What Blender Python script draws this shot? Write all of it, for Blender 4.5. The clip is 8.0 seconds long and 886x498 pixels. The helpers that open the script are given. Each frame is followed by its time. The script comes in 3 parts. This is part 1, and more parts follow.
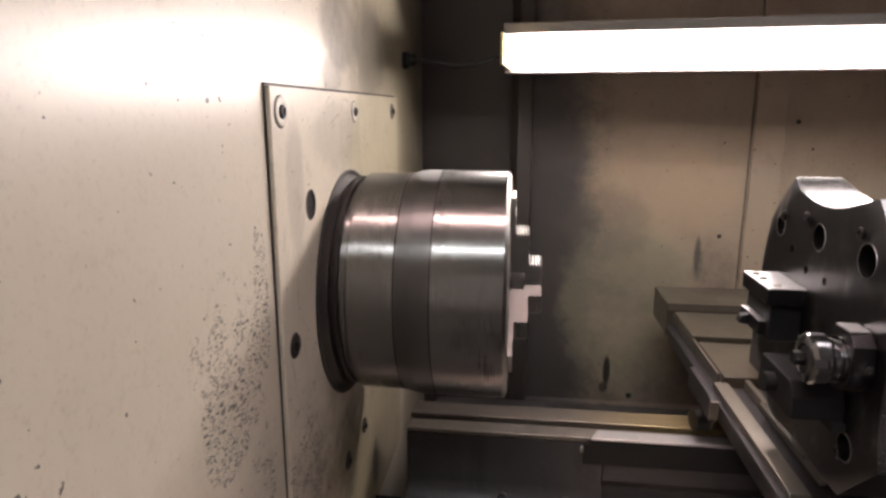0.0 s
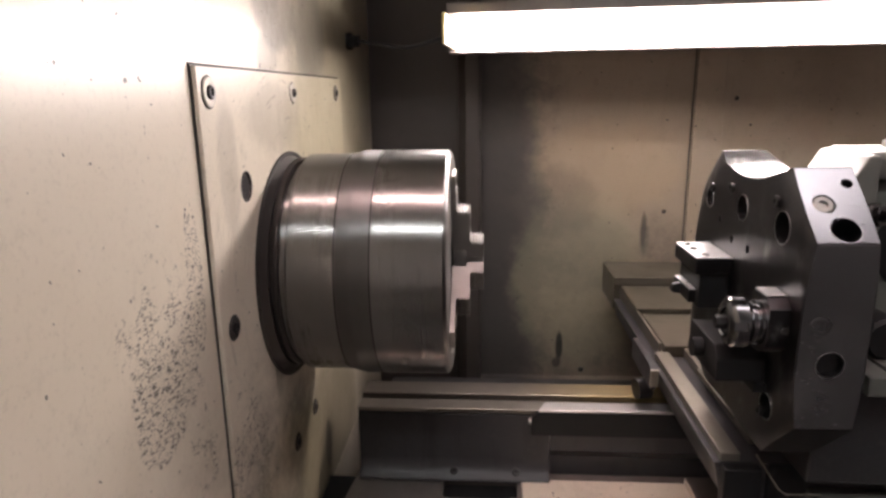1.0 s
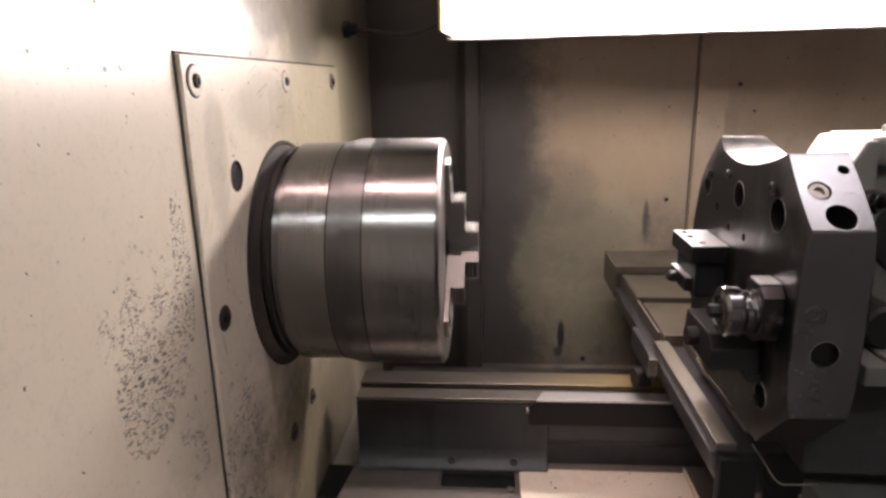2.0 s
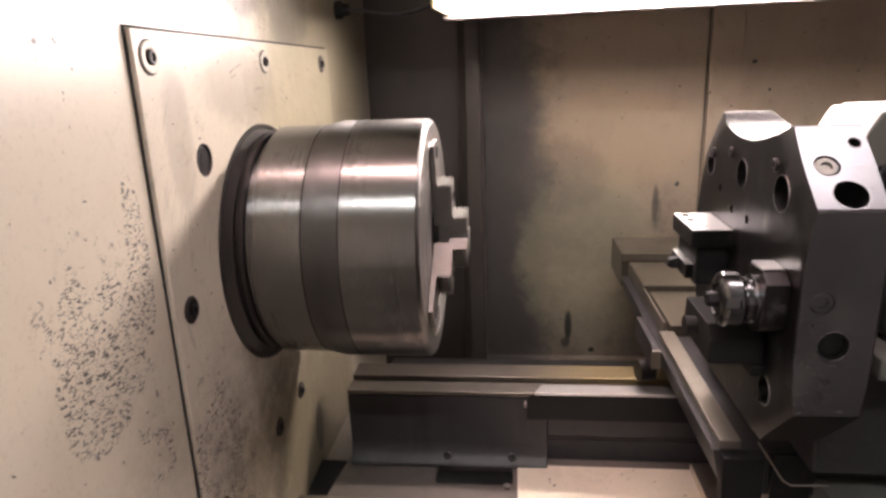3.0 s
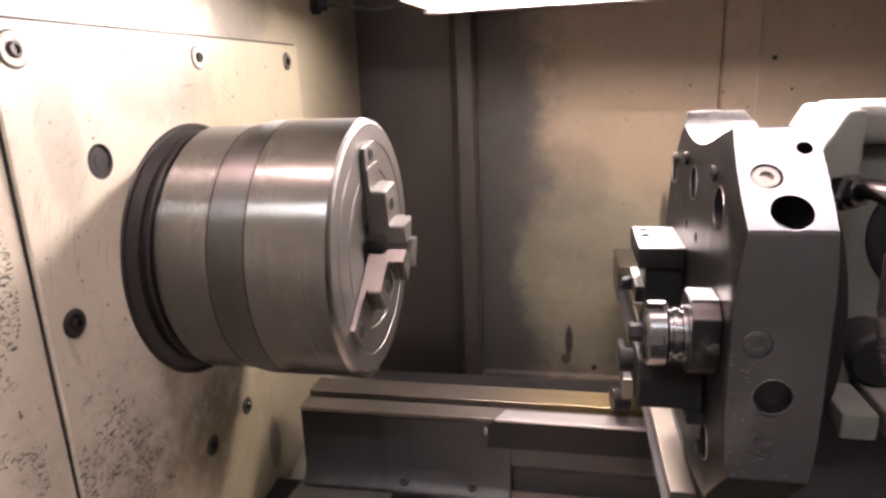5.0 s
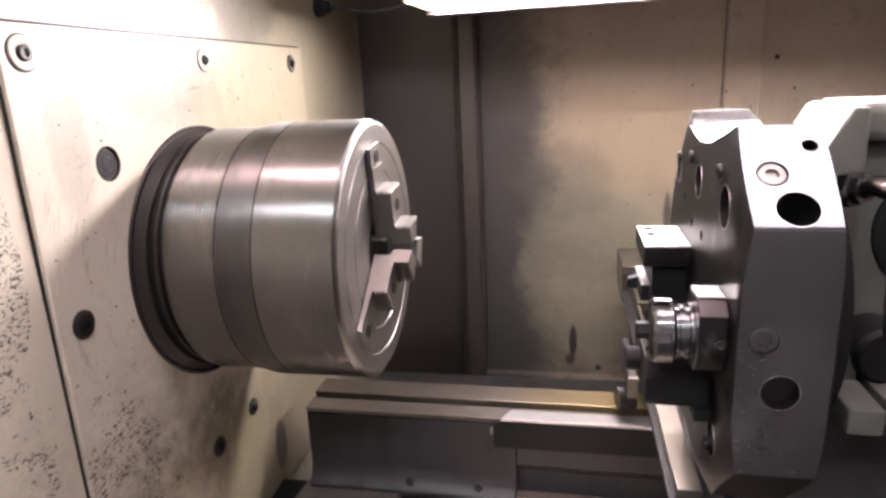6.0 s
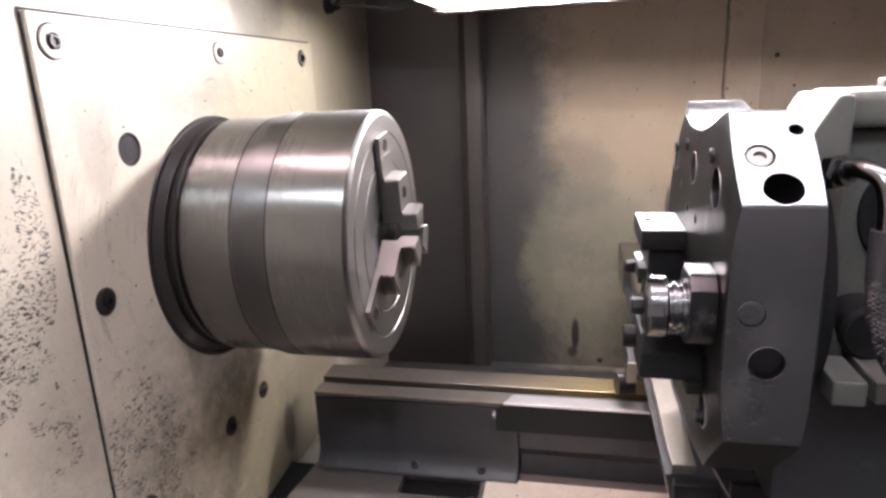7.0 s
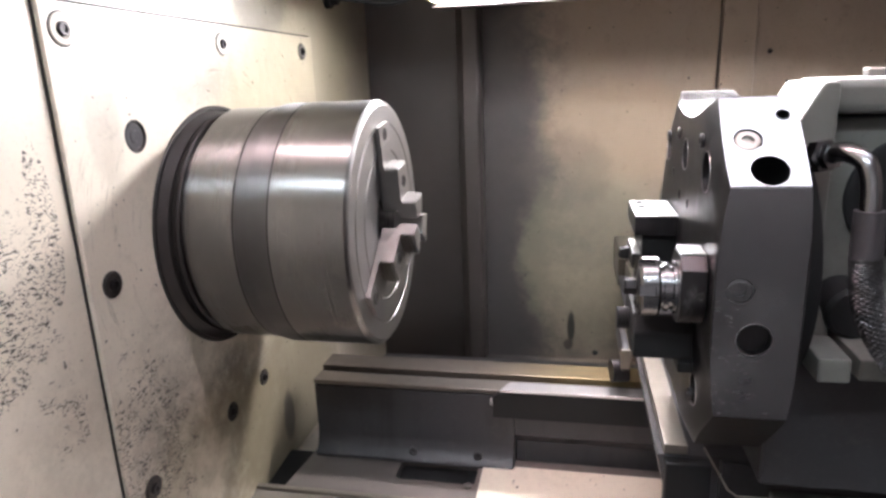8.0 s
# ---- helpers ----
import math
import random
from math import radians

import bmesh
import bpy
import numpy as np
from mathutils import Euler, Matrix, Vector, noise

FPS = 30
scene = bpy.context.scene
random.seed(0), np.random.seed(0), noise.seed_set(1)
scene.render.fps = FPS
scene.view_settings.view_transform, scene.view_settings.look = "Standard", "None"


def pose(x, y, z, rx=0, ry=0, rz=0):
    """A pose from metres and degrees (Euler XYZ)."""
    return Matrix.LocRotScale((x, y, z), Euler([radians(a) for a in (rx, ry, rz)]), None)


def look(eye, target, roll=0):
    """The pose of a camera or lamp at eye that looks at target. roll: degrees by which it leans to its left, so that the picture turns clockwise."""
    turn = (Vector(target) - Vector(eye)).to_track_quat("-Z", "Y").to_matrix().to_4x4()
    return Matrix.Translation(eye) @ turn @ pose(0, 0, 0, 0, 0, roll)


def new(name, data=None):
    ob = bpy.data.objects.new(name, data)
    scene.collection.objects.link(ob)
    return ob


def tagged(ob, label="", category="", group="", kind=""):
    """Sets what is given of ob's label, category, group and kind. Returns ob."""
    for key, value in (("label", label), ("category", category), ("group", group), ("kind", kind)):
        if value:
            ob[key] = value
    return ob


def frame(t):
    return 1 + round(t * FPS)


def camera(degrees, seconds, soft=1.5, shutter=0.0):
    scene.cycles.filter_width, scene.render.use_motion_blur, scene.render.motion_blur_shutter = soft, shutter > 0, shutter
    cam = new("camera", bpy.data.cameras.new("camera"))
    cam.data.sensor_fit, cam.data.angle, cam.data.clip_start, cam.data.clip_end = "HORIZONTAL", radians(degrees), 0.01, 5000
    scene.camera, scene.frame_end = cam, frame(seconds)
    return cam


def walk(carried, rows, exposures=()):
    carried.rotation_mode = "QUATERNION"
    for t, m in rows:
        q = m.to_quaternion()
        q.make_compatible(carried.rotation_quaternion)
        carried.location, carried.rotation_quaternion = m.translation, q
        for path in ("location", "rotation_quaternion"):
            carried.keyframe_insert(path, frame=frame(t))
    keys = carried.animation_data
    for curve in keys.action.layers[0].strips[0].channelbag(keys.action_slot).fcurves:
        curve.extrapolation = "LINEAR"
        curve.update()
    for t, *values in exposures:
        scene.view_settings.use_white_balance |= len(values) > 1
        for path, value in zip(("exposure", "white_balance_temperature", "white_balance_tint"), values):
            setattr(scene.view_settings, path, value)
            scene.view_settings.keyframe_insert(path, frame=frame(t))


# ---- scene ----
cam = camera(69.8, 8.0, soft=2.8)
PATH = [
    (0, (0.018, -0.026, 1.198), (-0.229, 1.912, 0.77), 0.0),
    (0.5, (0.035, -0.029, 1.197), (-0.15, 1.911, 0.745), -0.7),
    (1, (0.044, -0.032, 1.193), (-0.091, 1.906, 0.717), -0.8),
    (1.5, (0.049, -0.03, 1.193), (-0.077, 1.907, 0.709), -0.8),
    (2.8, (0.083, -0.001, 1.181), (-0.148, 1.91, 0.639), -2.1),
    (3, (0.092, 0.012, 1.177), (-0.131, 1.926, 0.642), -2.2),
    (3.5, (0.156, 0.062, 1.174), (-0.125, 1.963, 0.62), -1.6),
    (4, (0.192, 0.093, 1.17), (-0.282, 1.971, 0.672), -2.9),
    (4.5, (0.2, 0.092, 1.166), (-0.2, 1.984, 0.658), -2.8),
    (5, (0.2, 0.092, 1.166), (-0.188, 1.983, 0.644), -2.3),
    (6.5, (0.196, 0.08, 1.163), (-0.2, 1.972, 0.65), -2.8),
    (7, (0.201, 0.062, 1.156), (-0.207, 1.952, 0.645), -2.4),
    (7.5, (0.214, 0.051, 1.147), (-0.191, 1.944, 0.644), -2.5),
    (8, (0.202, 0.045, 1.147), (-0.195, 1.937, 0.636), -2.2),
]
EXPOSURES = [(0, -0.95, 6900, 16), (1.7, -0.82, 6900, 17), (2.8, -0.68, 7000, 18), (3.5, -0.41, 7300, 22), (4.5, -0.17, 7200, 22),
             (5.2, -0.13, 7000, 21), (6.5, -0.07, 6350, 18), (7, -0.07, 6200, 15), (8, -0.03, 6100, 12)]
walk(cam, [(t, look(eye, target, roll)) for t, eye, target, roll in PATH], EXPOSURES)

# ---- light ----
world = bpy.data.worlds.new("workshop_air")
world.use_nodes = True
scene.world = world
world.node_tree.nodes["Background"].inputs[0].default_value = (0.9, 0.92, 1.0, 1)
world.node_tree.nodes["Background"].inputs[1].default_value = 0.02
LAMP_POWER = 130.0
CEILING_POWER = 9.0


# ---- node helpers ----
class Nodes:
    def __init__(self, name):
        self.mat = bpy.data.materials.new(name)
        self.mat.use_nodes = True
        self.tree = self.mat.node_tree
        self.bsdf = self.tree.nodes["Principled BSDF"]
        self.pos = self.tree.nodes.new("ShaderNodeNewGeometry").outputs["Position"]

    def put(self, socket, value):
        if isinstance(value, bpy.types.NodeSocket):
            self.tree.links.new(value, socket)
        elif isinstance(value, tuple) and len(value) == 3 and socket.type == "RGBA":
            socket.default_value = (*value, 1)
        else:
            socket.default_value = value

    def math(self, op, a, b=0.0, clamp=False):
        n = self.tree.nodes.new("ShaderNodeMath")
        n.operation, n.use_clamp = op, clamp
        self.put(n.inputs[0], a)
        self.put(n.inputs[1], b)
        return n.outputs[0]

    def stretch(self, sx, sy, sz, turn=(0, 0, 0)):
        n = self.tree.nodes.new("ShaderNodeMapping")
        n.inputs["Scale"].default_value = (sx, sy, sz)
        n.inputs["Rotation"].default_value = turn
        self.tree.links.new(self.pos, n.inputs["Vector"])
        return n.outputs[0]

    def noise(self, scale, detail=4.0, rough=0.55, vector=None, distort=0.0):
        n = self.tree.nodes.new("ShaderNodeTexNoise")
        n.inputs["Scale"].default_value, n.inputs["Detail"].default_value = scale, detail
        n.inputs["Roughness"].default_value, n.inputs["Distortion"].default_value = rough, distort
        self.tree.links.new(vector or self.pos, n.inputs["Vector"])
        return n.outputs[0]

    def step(self, value, low, high, to_low=0.0, to_high=1.0):
        n = self.tree.nodes.new("ShaderNodeMapRange")
        n.interpolation_type = "SMOOTHSTEP"
        for i, v in enumerate((value, low, high, to_low, to_high)):
            self.put(n.inputs[i], v)
        return n.outputs[0]

    def mix(self, fac, a, b):
        n = self.tree.nodes.new("ShaderNodeMix")
        n.data_type = "RGBA"
        self.put(n.inputs[0], fac)
        self.put(n.inputs[6], a)
        self.put(n.inputs[7], b)
        return n.outputs[2]

    def axis(self, which):
        n = self.tree.nodes.new("ShaderNodeSeparateXYZ")
        self.tree.links.new(self.pos, n.inputs[0])
        return n.outputs[which]

    def near(self, centre, sizes):
        """1 inside an ellipsoid of those half sizes, falling to 0 at its rim."""
        total = None
        for i, (c, s) in enumerate(zip(centre, sizes)):
            d = self.math("POWER", self.math("DIVIDE", self.math("SUBTRACT", self.axis(i), c), s), 2.0)
            total = d if total is None else self.math("ADD", total, d)
        return self.step(total, 0.1, 1.0, 1.0, 0.0)

    def bump(self, height, distance, strength=1.0):
        n = self.tree.nodes.new("ShaderNodeBump")
        n.inputs["Distance"].default_value, n.inputs["Strength"].default_value = distance, strength
        self.tree.links.new(height, n.inputs["Height"])
        self.tree.links.new(n.outputs[0], self.bsdf.inputs["Normal"])

    def done(self, colour, rough, metal=0.0, **more):
        self.put(self.bsdf.inputs["Base Color"], colour)
        self.put(self.bsdf.inputs["Roughness"], rough)
        self.put(self.bsdf.inputs["Metallic"], metal)
        for key, value in more.items():
            self.put(self.bsdf.inputs[key.replace("_", " ")], value)
        return self.mat


def paint(name, base, stain, grime, rough, stained=0.5, grimy=0.5, chips=0.0, chip_places=(), smudges=(), arcs=None, washes=(), shine=0.5, tints=()):
    """Old machine paint: broad stains, downward runs of grime, fine speckle, dark chips where swarf has hit it."""
    m = Nodes(name)
    broad = m.step(m.noise(5.0, 5.0, 0.6), 0.42, 0.75)
    runs = m.step(m.noise(1.0, 5.0, 0.6, m.stretch(24, 24, 5), 0.6), 0.5, 0.8)
    blotch = m.step(m.noise(26.0, 8.0, 0.7), 0.55, 0.78)
    fine = m.noise(260.0, 3.0, 0.6)
    c = m.mix(m.math("MULTIPLY", broad, stained), base, stain)
    c = m.mix(m.math("MULTIPLY", runs, grimy), c, stain)
    c = m.mix(m.math("MULTIPLY", blotch, grimy * 0.7), c, grime)
    c = m.mix(m.math("MULTIPLY", m.step(fine, 0.5, 0.8), 0.18), c, grime)
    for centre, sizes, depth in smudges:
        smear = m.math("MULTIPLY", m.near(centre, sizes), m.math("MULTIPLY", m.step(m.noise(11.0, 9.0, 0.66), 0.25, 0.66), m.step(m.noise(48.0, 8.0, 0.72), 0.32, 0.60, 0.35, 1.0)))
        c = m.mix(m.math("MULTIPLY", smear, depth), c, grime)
    # smooth darkening to the grime colour; on the headstock wall it paints in shade
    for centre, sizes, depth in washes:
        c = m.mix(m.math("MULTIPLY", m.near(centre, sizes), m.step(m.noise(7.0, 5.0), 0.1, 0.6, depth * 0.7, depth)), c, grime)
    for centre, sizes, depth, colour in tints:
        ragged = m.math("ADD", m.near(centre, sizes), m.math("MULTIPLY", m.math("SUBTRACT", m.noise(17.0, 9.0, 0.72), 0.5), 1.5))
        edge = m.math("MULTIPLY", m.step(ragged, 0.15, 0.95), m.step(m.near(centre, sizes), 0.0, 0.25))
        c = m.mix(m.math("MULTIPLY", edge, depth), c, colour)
    marks = m.step(m.noise(1.0, 2.0, 0.6, m.stretch(420, 215, 470, (-0.35, 0, 0)), 0.9), 0.545, 0.585)
    sparse = m.step(m.noise(120.0, 2.0, 0.5), 0.71, 0.74)
    dark = m.math("MULTIPLY", sparse, chips)
    for centre, sizes, much in chip_places:
        place = m.math("MULTIPLY", m.near(centre, sizes), much)
        gate = m.step(m.math("ADD", m.noise(34.0, 4.0, 0.7), m.math("MULTIPLY", place, 0.5)), 0.62, 0.74)
        dark = m.math("MAXIMUM", dark, m.math("MULTIPLY", m.math("MULTIPLY", marks, gate), m.step(place, 0.0, 0.15)))
    if arcs:
        dy, dz = m.math("SUBTRACT", m.axis(1), arcs[0]), m.math("SUBTRACT", m.axis(2), arcs[1])
        ray = m.math("SQRT", m.math("ADD", m.math("MULTIPLY", dy, dy), m.math("MULTIPLY", dz, dz)))
        both = m.tree.nodes.new("ShaderNodeCombineXYZ")
        m.put(both.inputs[0], m.math("MULTIPLY", ray, 150.0))
        m.put(both.inputs[1], m.math("MULTIPLY", m.math("ARCTAN2", dz, dy), 3.0))
        sweep = m.step(m.noise(1.0, 4.0, 0.7, both.outputs[0], 0.5), 0.56, 0.70)
        zone = m.math("MULTIPLY", m.step(ray, 0.13, 0.17), m.step(ray, 0.29, 0.22))
        zone = m.math("MULTIPLY", zone, m.step(m.noise(9.0, 3.0), 0.4, 0.65))
        c = m.mix(m.math("MULTIPLY", m.math("MULTIPLY", sweep, zone), 0.55), c, grime)
    c = m.mix(m.math("MINIMUM", dark, 0.9), c, (0.03, 0.027, 0.025))
    r = m.math("ADD", rough, m.math("MULTIPLY", m.math("ADD", broad, blotch), 0.14))
    m.bump(m.math("SUBTRACT", m.math("ADD", m.math("MULTIPLY", m.noise(90.0, 3.0), 0.4), m.math("MULTIPLY", fine, 0.15)), dark), 0.0004, 0.5)
    return m.done(c, r, 0.0, Specular_IOR_Level=shine)


def steel(name, base, rough, metal=1.0, rings=0.0, turned_about_x=False, grain=(1, 1, 1), dirt=0.3, dirt_colour=(0.03, 0.028, 0.026), scuffs=0.0, film=None, shine=0.5):
    """Machined steel: tool marks across the grain, oily dark patches, small bright scuffs."""
    m = Nodes(name)
    lines = m.noise(1.0, 3.0, 0.7, m.stretch(*(2200 * g for g in grain)))
    cloud = m.noise(9.0, 6.0, 0.65)
    spots = m.step(m.noise(55.0, 6.0, 0.7), 0.56, 0.74)
    c = m.mix(m.math("MULTIPLY", m.step(cloud, 0.4, 0.75), dirt), base, dirt_colour)
    c = m.mix(m.math("MULTIPLY", spots, dirt * 0.5), c, dirt_colour)
    c = m.mix(m.math("MULTIPLY", lines, 0.25), c, tuple(0.6 * v for v in base))
    if film:
        low, high, tint = film
        c = m.mix(m.step(m.math("ADD", m.axis(0), m.math("MULTIPLY", m.noise(1.0, 4.0, 0.6, m.stretch(9, 120, 9)), 0.16)), low, high, 0.0, 0.85), c, tint)
    if scuffs:
        rubbed = m.math("MULTIPLY", m.math("MULTIPLY", m.step(m.noise(1.0, 4.0, 0.6, m.stretch(45, 30, 22), 0.3), 0.48, 0.75), m.step(m.noise(11.0, 3.0), 0.40, 0.66)), scuffs)
        c = m.mix(rubbed, c, (0.40, 0.39, 0.39))
        metal = m.math("SUBTRACT", metal, m.math("MULTIPLY", rubbed, 0.75))
    r = m.math("ADD", rough, m.math("ADD", m.math("MULTIPLY", lines, 0.12), m.math("MULTIPLY", cloud, 0.16)))
    m.bump(m.math("ADD", m.math("MULTIPLY", lines, 0.6), m.math("MULTIPLY", spots, 0.15)), 0.00002, 0.2 + rings)
    if turned_about_x:
        along = m.tree.nodes.new("ShaderNodeCombineXYZ")
        along.inputs[0].default_value = 1.0
        return m.done(c, r, metal, Anisotropic=0.91, Tangent=along.outputs[0])
    return m.done(c, r, metal, Specular_IOR_Level=shine)


def glow(name, colour, strength):
    m = Nodes(name)
    return m.done(colour, 0.4, 0.0, Emission_Color=colour, Emission_Strength=strength)


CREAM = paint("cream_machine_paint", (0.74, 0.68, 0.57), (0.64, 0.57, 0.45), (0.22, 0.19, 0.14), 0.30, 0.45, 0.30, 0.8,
              [((-0.19, 0.376, 0.978), (0.05, 0.044, 0.056), 2.4), ((-0.19, 0.446, 1.050), (0.05, 0.016, 0.075), 1.8),
               ((-0.19, 0.395, 1.01), (0.05, 0.080, 0.100), 0.42), ((-0.19, 0.43, 0.90), (0.05, 0.03, 0.08), 0.4)],
              [((-0.19, 0.80, 1.30), (0.05, 0.20, 0.12), 1.0), ((-0.19, 0.90, 1.25), (0.05, 0.18, 0.20), 0.7), ((-0.19, 0.45, 0.80), (0.05, 0.12, 0.22), 0.35)],
              # this wash paints in the shade toward the rear, past the lamp's end
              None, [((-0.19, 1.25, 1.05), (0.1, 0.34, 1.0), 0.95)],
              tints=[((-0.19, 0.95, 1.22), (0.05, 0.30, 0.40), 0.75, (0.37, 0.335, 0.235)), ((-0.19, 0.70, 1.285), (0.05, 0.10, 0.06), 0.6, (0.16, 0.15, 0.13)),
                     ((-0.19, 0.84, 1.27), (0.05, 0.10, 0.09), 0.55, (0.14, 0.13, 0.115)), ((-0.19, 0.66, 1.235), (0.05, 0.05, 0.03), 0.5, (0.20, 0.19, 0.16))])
CREAM_PLATE = paint("cream_cover_paint", (0.73, 0.67, 0.56), (0.60, 0.53, 0.41), (0.13, 0.115, 0.09), 0.32, 0.55, 0.5, 0.8,
                    [((-0.18, 0.52, 0.82), (0.05, 0.08, 0.16), 0.42), ((-0.18, 0.585, 1.02), (0.05, 0.02, 0.05), 0.6)],
                    # the low smudges are dirt, deepened to paint in the weaker light there
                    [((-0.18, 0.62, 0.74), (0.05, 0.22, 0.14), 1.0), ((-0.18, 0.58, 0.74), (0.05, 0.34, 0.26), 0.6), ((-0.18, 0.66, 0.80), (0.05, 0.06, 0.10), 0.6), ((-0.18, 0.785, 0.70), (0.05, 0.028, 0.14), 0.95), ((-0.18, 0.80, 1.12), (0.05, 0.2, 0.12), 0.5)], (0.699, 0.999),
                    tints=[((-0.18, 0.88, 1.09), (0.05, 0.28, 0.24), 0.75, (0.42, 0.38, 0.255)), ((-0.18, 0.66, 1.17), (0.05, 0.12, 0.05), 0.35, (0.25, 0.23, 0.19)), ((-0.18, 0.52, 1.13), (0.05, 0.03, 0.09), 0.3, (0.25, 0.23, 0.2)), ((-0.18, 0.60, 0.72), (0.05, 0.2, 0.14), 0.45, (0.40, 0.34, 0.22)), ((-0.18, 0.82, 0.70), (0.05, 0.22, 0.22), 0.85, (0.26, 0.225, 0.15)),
                           ((-0.18, 0.79, 0.70), (0.05, 0.022, 0.05), 0.8, (0.07, 0.065, 0.06))])
# washes and the first tint darken it near the corner and the foot
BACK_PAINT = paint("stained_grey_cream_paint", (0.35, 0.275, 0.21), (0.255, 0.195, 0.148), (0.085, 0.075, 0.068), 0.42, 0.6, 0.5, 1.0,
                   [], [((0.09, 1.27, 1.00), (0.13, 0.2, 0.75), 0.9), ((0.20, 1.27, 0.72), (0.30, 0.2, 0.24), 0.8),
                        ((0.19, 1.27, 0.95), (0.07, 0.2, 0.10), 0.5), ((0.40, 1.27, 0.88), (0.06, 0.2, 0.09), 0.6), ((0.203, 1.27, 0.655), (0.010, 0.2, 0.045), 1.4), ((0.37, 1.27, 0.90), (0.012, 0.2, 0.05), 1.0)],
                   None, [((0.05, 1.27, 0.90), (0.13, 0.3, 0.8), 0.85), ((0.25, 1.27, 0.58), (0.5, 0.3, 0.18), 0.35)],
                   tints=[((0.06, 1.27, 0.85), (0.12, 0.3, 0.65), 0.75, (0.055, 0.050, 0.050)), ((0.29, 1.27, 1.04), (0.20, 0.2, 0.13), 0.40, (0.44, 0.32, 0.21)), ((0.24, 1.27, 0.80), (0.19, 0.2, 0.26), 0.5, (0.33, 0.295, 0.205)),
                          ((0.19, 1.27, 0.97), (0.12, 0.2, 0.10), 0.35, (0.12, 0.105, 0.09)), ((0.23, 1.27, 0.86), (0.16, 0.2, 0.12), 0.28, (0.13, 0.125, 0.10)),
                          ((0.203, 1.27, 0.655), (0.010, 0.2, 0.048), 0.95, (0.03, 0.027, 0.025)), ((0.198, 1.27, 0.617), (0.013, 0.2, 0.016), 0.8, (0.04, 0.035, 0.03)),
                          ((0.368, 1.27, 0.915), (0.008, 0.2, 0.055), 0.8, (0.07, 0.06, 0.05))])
PANEL_PAINT = paint("dark_brown_paint", (0.055, 0.046, 0.043), (0.045, 0.038, 0.035), (0.035, 0.031, 0.031), 0.42, 0.6, 0.5)
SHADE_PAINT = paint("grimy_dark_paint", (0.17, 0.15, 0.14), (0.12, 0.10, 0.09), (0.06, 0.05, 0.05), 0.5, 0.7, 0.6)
CAST_GREEN = paint("grey_green_casting_paint", (0.105, 0.105, 0.096), (0.07, 0.068, 0.06), (0.03, 0.029, 0.027), 0.40, 0.7, 0.8)
CAST_DARK = paint("oily_casting_paint", (0.036, 0.034, 0.037), (0.018, 0.017, 0.018), (0.075, 0.066, 0.060), 0.38, 0.8, 0.8, shine=0.3)
TRAY_PAINT = paint("worn_tray_paint", (0.70, 0.63, 0.52), (0.40, 0.34, 0.27), (0.14, 0.12, 0.10), 0.45, 0.5, 0.4, 1.0)
STEEL = steel("turned_steel", (0.255, 0.252, 0.25), 0.15, rings=0.0, turned_about_x=True, grain=(1, 0.001, 0.001), dirt=0.12)
STEEL_BAND = steel("matte_turned_steel", (0.20, 0.197, 0.195), 0.38, rings=0.0, turned_about_x=True, grain=(1, 0.001, 0.001), dirt=0.15)
STEEL_FACE = steel("faced_steel", (0.33, 0.32, 0.31), 0.28, grain=(0.05, 0.3, 0.3), dirt=0.2)
BLACK_STEEL = steel("black_oxide_steel", (0.060, 0.058, 0.061), 0.24, dirt=0.4, grain=(0.3, 0.3, 0.3), scuffs=0.35)
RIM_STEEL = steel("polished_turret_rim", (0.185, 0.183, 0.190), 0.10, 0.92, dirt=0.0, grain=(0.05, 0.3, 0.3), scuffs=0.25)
FACET_STEEL = steel("ground_tool_steel", (0.55, 0.54, 0.55), 0.22, dirt=0.2, grain=(0.05, 0.8, 0.8), scuffs=0.1)
RING_BLACK = steel("oily_black_ring", (0.050, 0.045, 0.043), 0.30, 0.5, dirt=0.5, grain=(1, 0.05, 0.05))
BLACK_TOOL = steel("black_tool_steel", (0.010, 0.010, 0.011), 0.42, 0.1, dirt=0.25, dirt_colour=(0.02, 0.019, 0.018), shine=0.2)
CHROME = steel("bright_collet_steel", (0.20, 0.20, 0.206), 0.08, dirt=0.1, grain=(1, 0.05, 0.05))
WAY_STEEL = steel("ground_bed_way", (0.20, 0.180, 0.160), 0.24, 0.9, dirt=0.5, grain=(0.02, 1, 1))
WAY_OILY = steel("oily_bed_way", (0.17, 0.150, 0.132), 0.24, 0.85, dirt=0.5, grain=(0.02, 1, 1), film=(0.14, 0.36, (0.34, 0.265, 0.135)))
ZINC_WASHER = steel("pale_zinc_washer", (0.62, 0.59, 0.52), 0.42, 0.35, dirt=0.15)
RAIL_STEEL = steel("scraped_slide_steel", (0.25, 0.225, 0.195), 0.26, 0.85, dirt=0.25, grain=(1, 0.03, 1))
OILY_COVER = paint("oily_brown_cover_paint", (0.075, 0.064, 0.048), (0.05, 0.04, 0.026), (0.05, 0.045, 0.04), 0.34, 0.6, 0.6)
LEDGE_PAINT = paint("brown_oily_ledge_paint", (0.115, 0.098, 0.088), (0.075, 0.064, 0.058), (0.04, 0.037, 0.035), 0.4, 0.7, 0.7)
SCREW = steel("zinc_screw", (0.30, 0.285, 0.265), 0.30, dirt=0.4)
HOLE_DARK = steel("oily_bore", (0.06, 0.058, 0.056), 0.4, 0.7)
GAP = paint("dark_gap", (0.03, 0.028, 0.026), (0.02, 0.02, 0.02), (0.01, 0.01, 0.01), 0.6)
LAMP_GLOW = glow("work_lamp_diffuser", (1.0, 0.935, 0.91), LAMP_POWER)
